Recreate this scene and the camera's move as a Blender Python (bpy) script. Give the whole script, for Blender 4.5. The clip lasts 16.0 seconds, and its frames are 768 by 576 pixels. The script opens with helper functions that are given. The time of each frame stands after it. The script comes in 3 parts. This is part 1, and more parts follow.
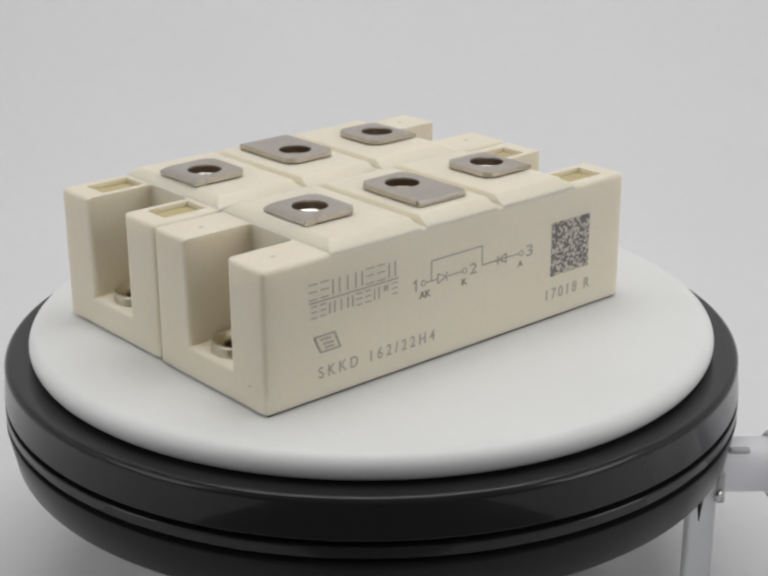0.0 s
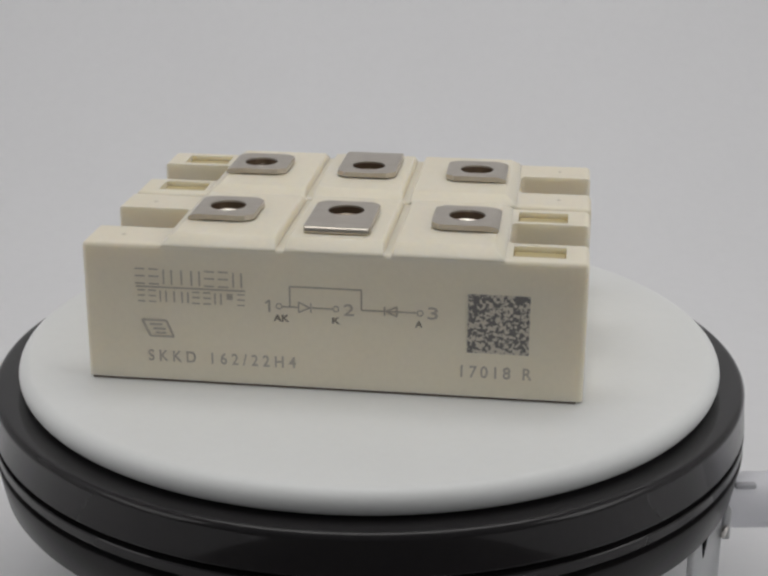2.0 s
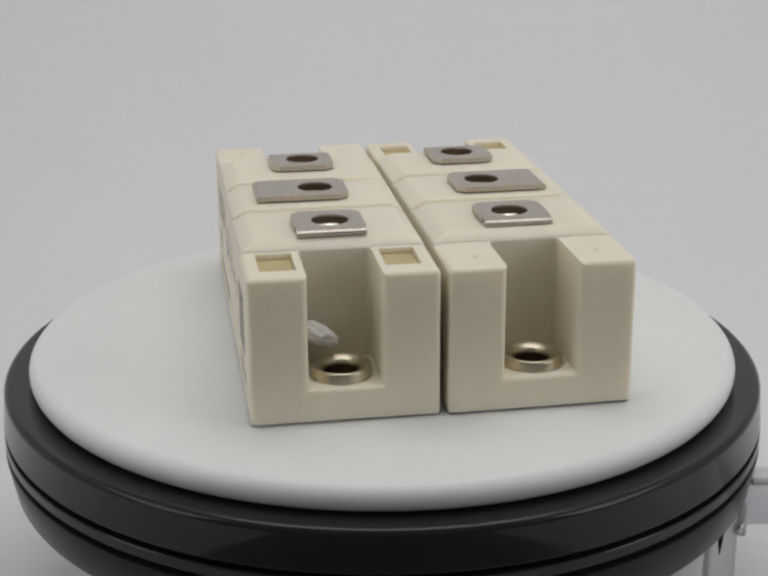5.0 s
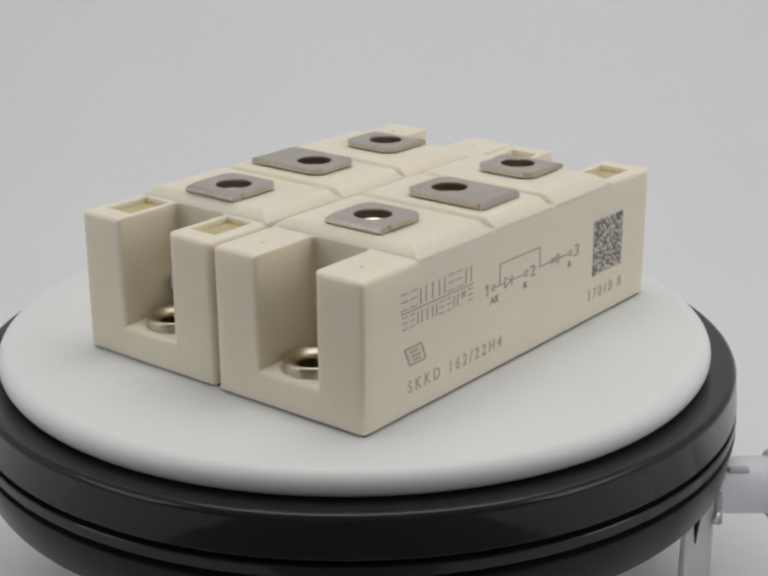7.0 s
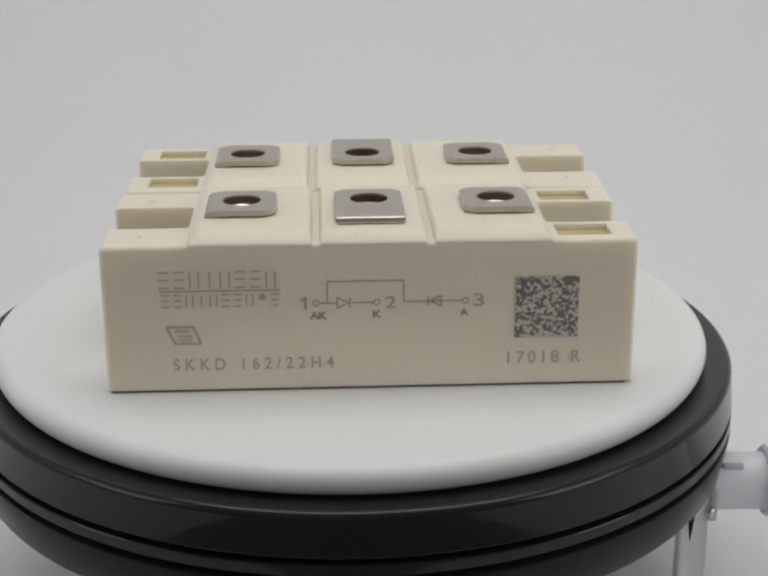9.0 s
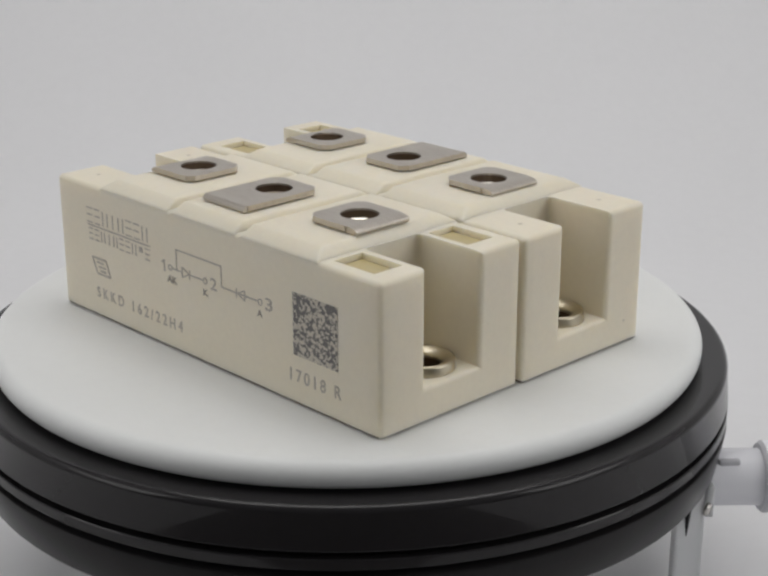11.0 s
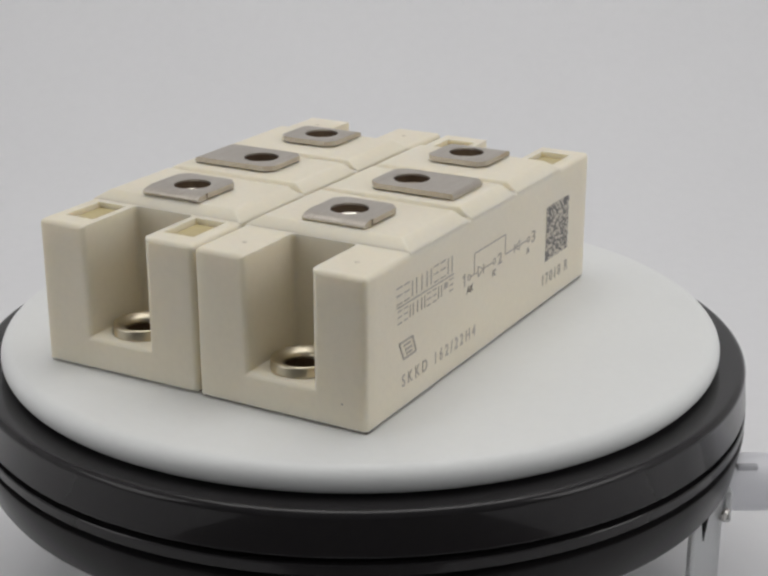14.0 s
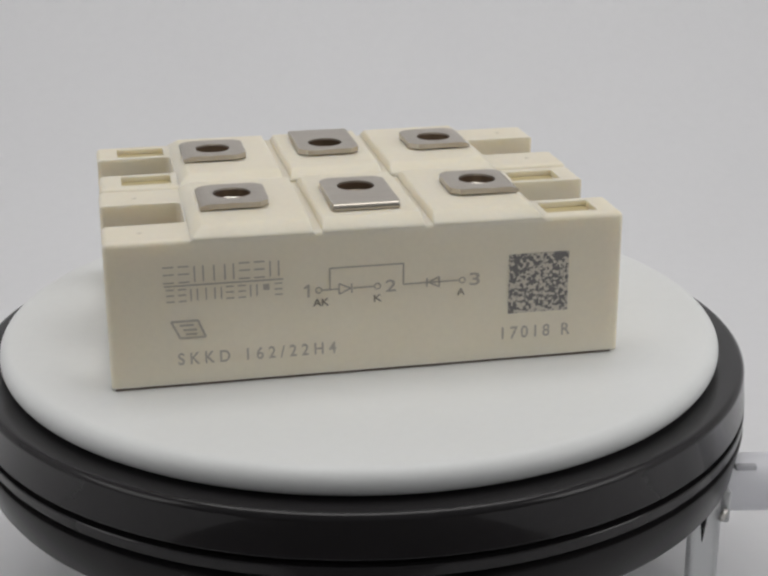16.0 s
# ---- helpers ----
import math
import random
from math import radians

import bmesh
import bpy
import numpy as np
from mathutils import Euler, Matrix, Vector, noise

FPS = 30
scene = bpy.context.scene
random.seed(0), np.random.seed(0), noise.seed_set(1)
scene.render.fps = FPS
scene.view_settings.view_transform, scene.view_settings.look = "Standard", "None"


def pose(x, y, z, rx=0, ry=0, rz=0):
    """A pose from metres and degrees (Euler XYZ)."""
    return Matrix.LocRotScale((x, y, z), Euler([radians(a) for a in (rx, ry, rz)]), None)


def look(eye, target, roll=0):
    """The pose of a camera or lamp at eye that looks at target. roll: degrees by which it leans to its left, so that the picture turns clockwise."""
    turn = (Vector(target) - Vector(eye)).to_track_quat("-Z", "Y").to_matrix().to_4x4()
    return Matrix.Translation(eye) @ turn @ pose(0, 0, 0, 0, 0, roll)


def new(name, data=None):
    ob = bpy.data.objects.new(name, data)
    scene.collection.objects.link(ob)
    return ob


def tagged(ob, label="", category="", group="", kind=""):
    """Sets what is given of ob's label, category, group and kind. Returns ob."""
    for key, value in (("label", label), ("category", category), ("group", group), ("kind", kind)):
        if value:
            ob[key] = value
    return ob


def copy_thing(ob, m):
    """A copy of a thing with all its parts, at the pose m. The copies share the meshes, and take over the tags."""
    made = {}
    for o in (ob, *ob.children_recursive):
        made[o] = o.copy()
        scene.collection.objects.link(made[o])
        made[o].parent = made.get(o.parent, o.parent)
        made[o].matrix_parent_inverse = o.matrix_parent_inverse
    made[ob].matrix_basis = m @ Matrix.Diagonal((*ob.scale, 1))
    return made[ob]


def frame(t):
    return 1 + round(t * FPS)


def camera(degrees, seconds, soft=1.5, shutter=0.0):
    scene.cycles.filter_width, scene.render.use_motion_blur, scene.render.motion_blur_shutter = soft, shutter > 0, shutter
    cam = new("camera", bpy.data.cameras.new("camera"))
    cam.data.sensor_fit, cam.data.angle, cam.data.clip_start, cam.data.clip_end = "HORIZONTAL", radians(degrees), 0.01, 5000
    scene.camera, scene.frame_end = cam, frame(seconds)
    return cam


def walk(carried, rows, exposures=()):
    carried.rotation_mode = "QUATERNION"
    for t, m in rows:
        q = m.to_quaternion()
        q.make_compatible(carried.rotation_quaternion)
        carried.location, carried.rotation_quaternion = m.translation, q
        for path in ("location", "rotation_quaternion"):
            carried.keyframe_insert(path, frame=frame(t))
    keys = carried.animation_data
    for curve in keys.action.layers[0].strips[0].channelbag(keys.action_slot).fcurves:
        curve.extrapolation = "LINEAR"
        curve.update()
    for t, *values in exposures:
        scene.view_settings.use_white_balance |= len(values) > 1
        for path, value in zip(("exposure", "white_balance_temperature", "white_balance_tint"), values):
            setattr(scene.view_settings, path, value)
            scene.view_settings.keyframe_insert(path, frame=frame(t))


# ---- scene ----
cam = camera(29.183, 16.0, soft=2.6)
walk(cam, [
    (0.0, pose(-0.00422, -0.29265, 0.11168, 69.647, 0.206, -1.417)),
    (0.1, pose(-0.00327, -0.28822, 0.11133, 69.853, 0.028, -1.157)),
    (0.2, pose(-0.00287, -0.28639, 0.11118, 69.939, -0.046, -1.049)),
    (0.3, pose(-0.00269, -0.28555, 0.11112, 69.978, -0.080, -1.000)),
    (0.4, pose(-0.00253, -0.28480, 0.11106, 70.013, -0.110, -0.955)),
    (0.5, pose(-0.00242, -0.28430, 0.11102, 70.036, -0.130, -0.926)),
    (1.0, pose(-0.00451, -0.28470, 0.11078, 70.192, -0.121, -1.429)),
    (1.5, pose(-0.00549, -0.28588, 0.11084, 70.370, -0.195, -1.683)),
    (2.0, pose(-0.00569, -0.28621, 0.11051, 70.540, -0.325, -1.589)),
    (2.5, pose(-0.00575, -0.28657, 0.10992, 70.740, -0.145, -1.671)),
    (3.0, pose(-0.00411, -0.28670, 0.10934, 70.815, -0.029, -1.409)),
    (5.5, pose(-0.00289, -0.28320, 0.10675, 70.751, 0.211, -0.739)),
    (6.0, pose(-0.00128, -0.28135, 0.10436, 70.818, 0.188, -0.642)),
    (6.5, pose(0.00091, -0.28259, 0.10349, 70.949, 0.274, -0.847)),
    (7.0, pose(0.00280, -0.28335, 0.10375, 70.899, 0.281, -0.717)),
    (7.5, pose(0.00365, -0.28259, 0.10360, 70.872, 0.298, -0.669)),
    (8.0, pose(0.00373, -0.28257, 0.10366, 70.816, 0.429, -0.708)),
    (8.5, pose(0.00350, -0.28261, 0.10437, 70.639, 0.310, -0.796)),
    (9.0, pose(0.00298, -0.28236, 0.10522, 70.400, 0.184, -0.854)),
    (11.5, pose(0.00286, -0.28346, 0.10390, 70.543, 0.057, -0.971)),
    (12.0, pose(0.00300, -0.28306, 0.10430, 70.415, -0.054, -0.888)),
    (12.5, pose(0.00216, -0.28419, 0.10535, 70.346, -0.143, -0.836)),
    (13.0, pose(0.00092, -0.28380, 0.10551, 70.344, -0.125, -0.769)),
    (13.5, pose(0.00016, -0.28140, 0.10436, 70.424, -0.136, -0.869)),
    (14.0, pose(0.00059, -0.28084, 0.10338, 70.592, 0.035, -0.827)),
    (14.5, pose(0.00122, -0.28052, 0.10340, 70.611, 0.134, -0.748)),
    (15.0, pose(0.00259, -0.28034, 0.10385, 70.546, 0.248, -0.578)),
    (15.5, pose(0.00258, -0.28008, 0.10434, 70.416, 0.222, -0.529)),
    (16.0, pose(0.00215, -0.28037, 0.10479, 70.319, 0.227, -0.643)),
], exposures=[(0.0, 0.14), (0.5, -0.03), (1.0, -0.12), (1.5, -0.17), (3.0, -0.17), (5.5, -0.07), (6.5, -0.01), (7.0, 0.005), (7.5, -0.03), (9.0, -0.035), (12.5, 0.0), (13.5, 0.0), (16.0, -0.03)])

# turn of the platter in degrees: seconds, angle
SPIN = [
    (0.0, 39.51), (0.5, 27.30), (1.0, 15.02), (1.5, 3.02), (2.0, -8.96), (2.5, -20.75),
    (3.0, -32.97), (3.5, -45.11), (4.0, -57.26), (4.5, -69.40), (5.0, -81.55), (5.5, -93.69),
    (6.0, -105.66), (6.5, -117.57), (7.0, -129.66), (7.5, -141.79), (8.0, -154.02), (8.5, -166.26),
    (9.0, -178.58), (9.5, -190.78), (10.0, -202.99), (10.5, -215.19), (11.0, -227.40), (11.5, -239.60),
    (12.0, -251.98), (12.5, -264.11), (13.0, -276.10), (13.5, -288.06), (14.0, -300.19), (14.5, -312.39),
    (15.0, -324.90), (15.5, -337.21), (16.0, -349.29),
]

# ---- light ----
world = bpy.data.worlds.new("world")
scene.world = world
world.use_nodes = True
world.node_tree.nodes["Background"].inputs[0].default_value = (0.9, 0.95, 1.0, 1)
world.node_tree.nodes["Background"].inputs[1].default_value = 0.10


def area_lamp(name, m, sx, sy, watts, colour):
    data = bpy.data.lights.new(name, "AREA")
    data.shape, data.size, data.size_y, data.energy, data.color = "RECTANGLE", sx, sy, watts, colour
    ob = new(name, data)
    ob.matrix_world = m
    return ob


# LED panel under the tent's roof
area_lamp("tent_led_panel", look((0.02, 0.06, 0.54), (0.02, 0.06, 0.0)), 0.50, 0.36, 1.34, (1.0, 0.987, 0.972))
# softer panels in the tent's sides
area_lamp("side_led_panel", look((-0.41, -0.16, 0.16), (0.0, -0.02, 0.02)), 0.34, 0.30, 0.52, (1.0, 0.987, 0.972))
area_lamp("side_led_panel", look((0.41, -0.16, 0.16), (0.0, -0.02, 0.02)), 0.34, 0.30, 0.74, (1.0, 0.987, 0.972))


# ---- materials ----
def material(name, colour, rough=0.5, metal=0.0, grain=0.0, grain_size=0.002, stain=0.0, stain_size=0.02, bump=0.0, bump_size=0.0006,
             stretch=(1, 1, 1), tint=None, coat=0.0, specular=0.5, glow=0.0):
    """A surface with colour varied at two scales, and fine relief. Sizes in metres."""
    mat = bpy.data.materials.new(name)
    mat.use_nodes = True
    nt = mat.node_tree
    nodes, links = nt.nodes, nt.links
    bsdf = nodes["Principled BSDF"]
    bsdf.inputs["Roughness"].default_value = rough
    bsdf.inputs["Metallic"].default_value = metal
    bsdf.inputs["Coat Weight"].default_value = coat
    bsdf.inputs["Specular IOR Level"].default_value = specular
    coord = nodes.new("ShaderNodeTexCoord")
    mapping = nodes.new("ShaderNodeMapping")
    mapping.inputs["Scale"].default_value = stretch
    links.new(coord.outputs["Object"], mapping.inputs["Vector"])

    def noise_at(size, detail):
        n = nodes.new("ShaderNodeTexNoise")
        n.inputs["Scale"].default_value = 1.0 / size
        n.inputs["Detail"].default_value = detail
        links.new(mapping.outputs["Vector"], n.inputs["Vector"])
        return n

    base = nodes.new("ShaderNodeRGB")
    base.outputs[0].default_value = (*colour, 1)
    out = base.outputs[0]
    for amount, size, to in ((stain, stain_size, tint or tuple(c * 0.6 for c in colour)), (grain, grain_size, tuple(c * 0.7 for c in colour))):
        if amount:
            n = noise_at(size, 5)
            ramp = nodes.new("ShaderNodeMapRange")
            ramp.inputs["From Min"].default_value, ramp.inputs["From Max"].default_value = 0.35, 0.75
            ramp.inputs["To Max"].default_value = amount
            links.new(n.outputs["Fac"], ramp.inputs["Value"])
            mix = nodes.new("ShaderNodeMix")
            mix.data_type = "RGBA"
            links.new(ramp.outputs["Result"], mix.inputs["Factor"])
            links.new(out, mix.inputs["A"])
            mix.inputs["B"].default_value = (*to, 1)
            out = mix.outputs["Result"]
    links.new(out, bsdf.inputs["Base Color"])
    if bump:
        n = noise_at(bump_size, 3)
        b = nodes.new("ShaderNodeBump")
        b.inputs["Strength"].default_value = bump
        b.inputs["Distance"].default_value = bump_size * 0.3
        links.new(n.outputs["Fac"], b.inputs["Height"])
        links.new(b.outputs["Normal"], bsdf.inputs["Normal"])
    if glow:
        bsdf.inputs["Subsurface Weight"].default_value = glow
        bsdf.inputs["Subsurface Radius"].default_value = (1.0, 0.93, 0.74)
        bsdf.inputs["Subsurface Scale"].default_value = 0.0026
    return mat


def mottled(name, dark, light, size):
    """Fine irregular dark and light specks, for an etched patch."""
    mat = material(name, dark, 0.7)
    nt = mat.node_tree
    coord = nt.nodes.new("ShaderNodeTexCoord")
    n = nt.nodes.new("ShaderNodeTexNoise")
    n.inputs["Scale"].default_value, n.inputs["Detail"].default_value = 1.0 / size, 1.0
    ramp = nt.nodes.new("ShaderNodeValToRGB")
    ramp.color_ramp.elements[0].position, ramp.color_ramp.elements[0].color = 0.47, (*dark, 1)
    ramp.color_ramp.elements[1].position, ramp.color_ramp.elements[1].color = 0.55, (*light, 1)
    nt.links.new(coord.outputs["Object"], n.inputs["Vector"])
    nt.links.new(n.outputs["Fac"], ramp.inputs["Fac"])
    nt.links.new(ramp.outputs["Color"], nt.nodes["Principled BSDF"].inputs["Base Color"])
    return mat


def clear_plastic(name, colour, rough):
    mat = bpy.data.materials.new(name)
    mat.use_nodes = True
    b = mat.node_tree.nodes["Principled BSDF"]
    b.inputs["Base Color"].default_value = (*colour, 1)
    b.inputs["Roughness"].default_value = rough
    b.inputs["Transmission Weight"].default_value = 0.65
    b.inputs["IOR"].default_value = 1.49
    return mat


IVORY = material("ivory_moulded_plastic", (0.852, 0.782, 0.632), 0.43, specular=0.6, grain=0.10, grain_size=0.0012, stain=0.10, stain_size=0.018,
                 tint=(0.70, 0.64, 0.47), bump=0.16, bump_size=0.0005, glow=0.6)
TIN = material("tinned_copper", (0.58, 0.535, 0.47), 0.32, metal=0.85, grain=0.35, grain_size=0.0008, stain=0.35, stain_size=0.004,
               tint=(0.40, 0.33, 0.27), bump=0.15, bump_size=0.0004, stretch=(1, 6, 1))
NICKEL = material("nickel_plated_steel", (0.62, 0.56, 0.43), 0.34, metal=1.0, stain=0.3, stain_size=0.003, grain=0.2, grain_size=0.0006)
NUT = material("threaded_steel", (0.40, 0.34, 0.27), 0.34, metal=1.0, stain=0.4, stain_size=0.002)
# lighter copy of the nut steel, with the lamp's glint put into its colour
GLINT_NUT = material("glint_threaded_steel", (0.86, 0.82, 0.74), 0.2, metal=1.0, stain=0.35, stain_size=0.002)
COPPER = material("dull_copper_base", (0.16, 0.11, 0.08), 0.5, metal=0.6, stain=0.4, stain_size=0.006)
INK = material("grey_laser_marking", (0.49, 0.445, 0.375), 0.42, specular=0.7, grain=0.4, grain_size=0.0005)
INK_DARK = material("dark_laser_marking", (0.30, 0.265, 0.22), 0.42, specular=0.7, grain=0.4, grain_size=0.0005)
INK_FAINT = material("faint_laser_marking", (0.53, 0.48, 0.40), 0.42, specular=0.7, grain=0.5, grain_size=0.0006)
PATCH = mottled("mottled_etching", (0.18, 0.17, 0.165), (0.60, 0.55, 0.465), 0.00062)
WHITE_TOP = material("white_platter_plastic", (0.80, 0.81, 0.80), 0.5, grain=0.05, grain_size=0.002, stain=0.06, stain_size=0.03, bump=0.05, bump_size=0.0008)
BLACK = material("black_satin_plastic", (0.0205, 0.0190, 0.0200), 0.24, specular=0.12, coat=0.35, grain=0.3, grain_size=0.0015, stain=0.3, stain_size=0.02, bump=0.05, bump_size=0.0006)
BLACK_LOW = material("black_base_plastic", (0.018, 0.0170, 0.0175), 0.28, specular=0.15, grain=0.3, grain_size=0.0015, stain=0.3, stain_size=0.02, bump=0.05, bump_size=0.0006)
FABRIC = material("white_tent_fabric", (0.80, 0.80, 0.81), 0.9, grain=0.05, grain_size=0.004, stain=0.05, stain_size=0.12, bump=0.05, bump_size=0.001, specular=0.1)
DESK = material("dark_desk_laminate", (0.035, 0.028, 0.024), 0.5, grain=0.4, grain_size=0.004, stain=0.4, stain_size=0.05, stretch=(1, 8, 1))
PIPE = material("white_pvc_pipe", (0.87, 0.87, 0.91), 0.4, grain=0.05, grain_size=0.003, stain=0.08, stain_size=0.02)
POCKET_YELLOW = material("yellow_pocket_floor", (0.60, 0.50, 0.26), 0.45, grain=0.15, grain_size=0.001, stain=0.25, stain_size=0.003)
# plain grey that paints the shade in the pipe's slot
SLOT_SHADE = material("grey_slot_shade", (0.56, 0.56, 0.59), 0.7)
FAINT = material("faint_pin_mark", (0.68, 0.62, 0.50), 0.6)
# darkened metal: the shade inside the holes is put into its colour
HOLE_SHADE = material("hole_shade_metal", (0.20, 0.14, 0.095), 0.45, metal=0.8)
ACRYLIC = clear_plastic("frosted_acrylic", (0.95, 0.96, 0.97), 0.35)
STEEL = material("small_steel_screw", (0.6, 0.58, 0.55), 0.3, metal=1.0, stain=0.3, stain_size=0.001)
FOAM = material("white_foam_crumb", (0.93, 0.925, 0.91), 0.9, grain=0.05, grain_size=0.0008, bump=0.6, bump_size=0.0007, glow=0.5)


# ---- mesh helpers: all lengths in millimetres ----
MM = 0.001


def part(name, bm, mat, parent=None, label="", smooth=30):
    bmesh.ops.recalc_face_normals(bm, faces=bm.faces)
    bmesh.ops.scale(bm, vec=(MM, MM, MM), verts=bm.verts)
    me = bpy.data.meshes.new(name)
    bm.to_mesh(me)
    bm.free()
    me.materials.append(mat)
    if smooth:
        me.polygons.foreach_set("use_smooth", [True] * len(me.polygons))
        me.set_sharp_from_angle(angle=radians(smooth))
    ob = new(name, me)
    if parent:
        ob.parent = parent
    if label:
        tagged(ob, label)
    return ob


def box(bm, x0, x1, y0, y1, z0, z1, bevel=0.0, seg=2):
    m = Matrix.LocRotScale(((x0 + x1) / 2, (y0 + y1) / 2, (z0 + z1) / 2), None, (x1 - x0, y1 - y0, z1 - z0))
    made = bmesh.ops.create_cube(bm, size=1, matrix=m)["verts"]
    if bevel:
        edges = list({e for v in made for e in v.link_edges})
        bmesh.ops.bevel(bm, geom=edges, offset=bevel, segments=seg, profile=0.5, affect="EDGES", clamp_overlap=True)
    return bm


def lathe(profile, seg=160, closed=False):
    """Turns (radius, height) pairs round z."""
    bm = bmesh.new()
    rings = []
    for r, z in profile:
        if r < 1e-6:
            rings.append([bm.verts.new((0, 0, z))])
        else:
            rings.append([bm.verts.new((r * math.cos(2 * math.pi * i / seg), r * math.sin(2 * math.pi * i / seg), z)) for i in range(seg)])
    pairs = list(zip(rings, rings[1:])) + ([(rings[-1], rings[0])] if closed else [])
    for a, b in pairs:
        for i in range(seg):
            j = (i + 1) % seg
            if len(a) == 1:
                bm.faces.new((a[0], b[i], b[j]))
            elif len(b) == 1:
                bm.faces.new((a[i], a[j], b[0]))
            else:
                bm.faces.new((a[i], a[j], b[j], b[i]))
    return bm


def arc(cx, cz, r, a0, a1, n=6):
    return [(cx + r * math.cos(radians(a0 + (a1 - a0) * i / n)), cz + r * math.sin(radians(a0 + (a1 - a0) * i / n))) for i in range(n + 1)]


def cells(xs, ys, zs, solid):
    """A body of rectangular cells: the outer faces of those for which solid(x, y, z) holds."""
    bm = bmesh.new()
    verts = {}

    def v(i, j, k):
        if (i, j, k) not in verts:
            verts[i, j, k] = bm.verts.new((xs[i], ys[j], zs[k]))
        return verts[i, j, k]

    def full(i, j, k):
        if not (0 <= i < len(xs) - 1 and 0 <= j < len(ys) - 1 and 0 <= k < len(zs) - 1):
            return False
        return solid((xs[i] + xs[i + 1]) / 2, (ys[j] + ys[j + 1]) / 2, (zs[k] + zs[k + 1]) / 2)

    for i in range(len(xs) - 1):
        for j in range(len(ys) - 1):
            for k in range(len(zs) - 1):
                if not full(i, j, k):
                    continue
                if not full(i - 1, j, k):
                    bm.faces.new((v(i, j, k), v(i, j, k + 1), v(i, j + 1, k + 1), v(i, j + 1, k)))
                if not full(i + 1, j, k):
                    bm.faces.new((v(i + 1, j, k), v(i + 1, j + 1, k), v(i + 1, j + 1, k + 1), v(i + 1, j, k + 1)))
                if not full(i, j - 1, k):
                    bm.faces.new((v(i, j, k), v(i + 1, j, k), v(i + 1, j, k + 1), v(i, j, k + 1)))
                if not full(i, j + 1, k):
                    bm.faces.new((v(i, j + 1, k), v(i, j + 1, k + 1), v(i + 1, j + 1, k + 1), v(i + 1, j + 1, k)))
                if not full(i, j, k - 1):
                    bm.faces.new((v(i, j, k), v(i, j + 1, k), v(i + 1, j + 1, k), v(i + 1, j, k)))
                if not full(i, j, k + 1):
                    bm.faces.new((v(i, j, k + 1), v(i + 1, j, k + 1), v(i + 1, j + 1, k + 1), v(i, j + 1, k + 1)))
    bmesh.ops.recalc_face_normals(bm, faces=bm.faces)
    return bm


def sharp_edges(bm, angle):
    return [e for e in bm.edges if len(e.link_faces) == 2 and e.calc_face_angle(0) > radians(angle)]


# ---- the tent: floor, back sweep, sides, roof ----
TABLE = -62.0


def tent():
    # floor that curves up into the back wall, one sheet
    bm = bmesh.new()
    prof = [(-150, TABLE), (0, TABLE), (180, TABLE)] + [(180 + 220 * math.sin(radians(a)), TABLE + 220 - 220 * math.cos(radians(a))) for a in range(6, 91, 6)] + [(400, 560)]
    rows = [[bm.verts.new((x, y, z)) for y, z in prof] for x in (-420, 420)]
    low = [[bm.verts.new((x, y + (3 if z > TABLE + 200 else 0), z - 3)) for y, z in prof] for x in (-420, 420)]
    for i in range(len(prof) - 1):
        bm.faces.new((rows[0][i], rows[1][i], rows[1][i + 1], rows[0][i + 1]))
        bm.faces.new((low[0][i], low[0][i + 1], low[1][i + 1], low[1][i]))
    ob = part("backdrop", bm, FABRIC, None, "seamless white fabric sweep behind the turntable", 60)
    tagged(ob, kind="structure", category="backdrop")
    # out of view: added so the rim's front wall reflects something dark
    desk = part("ground", box(bmesh.new(), -1500, 1500, -1500, 900, TABLE - 30, TABLE - 4, 1.5, 2), DESK, None, "unseen dark brown desk, added for dark reflections in the rim", 30)
    tagged(desk, kind="structure", category="desk")
    for name, x0, x1 in (("wall_west", -424, -420), ("wall_east", 420, 424)):
        ob = part(name, box(bmesh.new(), x0, x1, -420, 404, TABLE - 3, 560), FABRIC, None, "white fabric side of the light tent", 0)
        tagged(ob, kind="structure", category="wall")
    ob = part("ceiling", box(bmesh.new(), -424, 424, -240, 404, 560, 564), FABRIC, None, "white fabric roof of the light tent", 0)
    tagged(ob, kind="structure", category="ceiling")


# ---- turntable ----
R_TOP, PLATE_Z = 71.35, -0.85


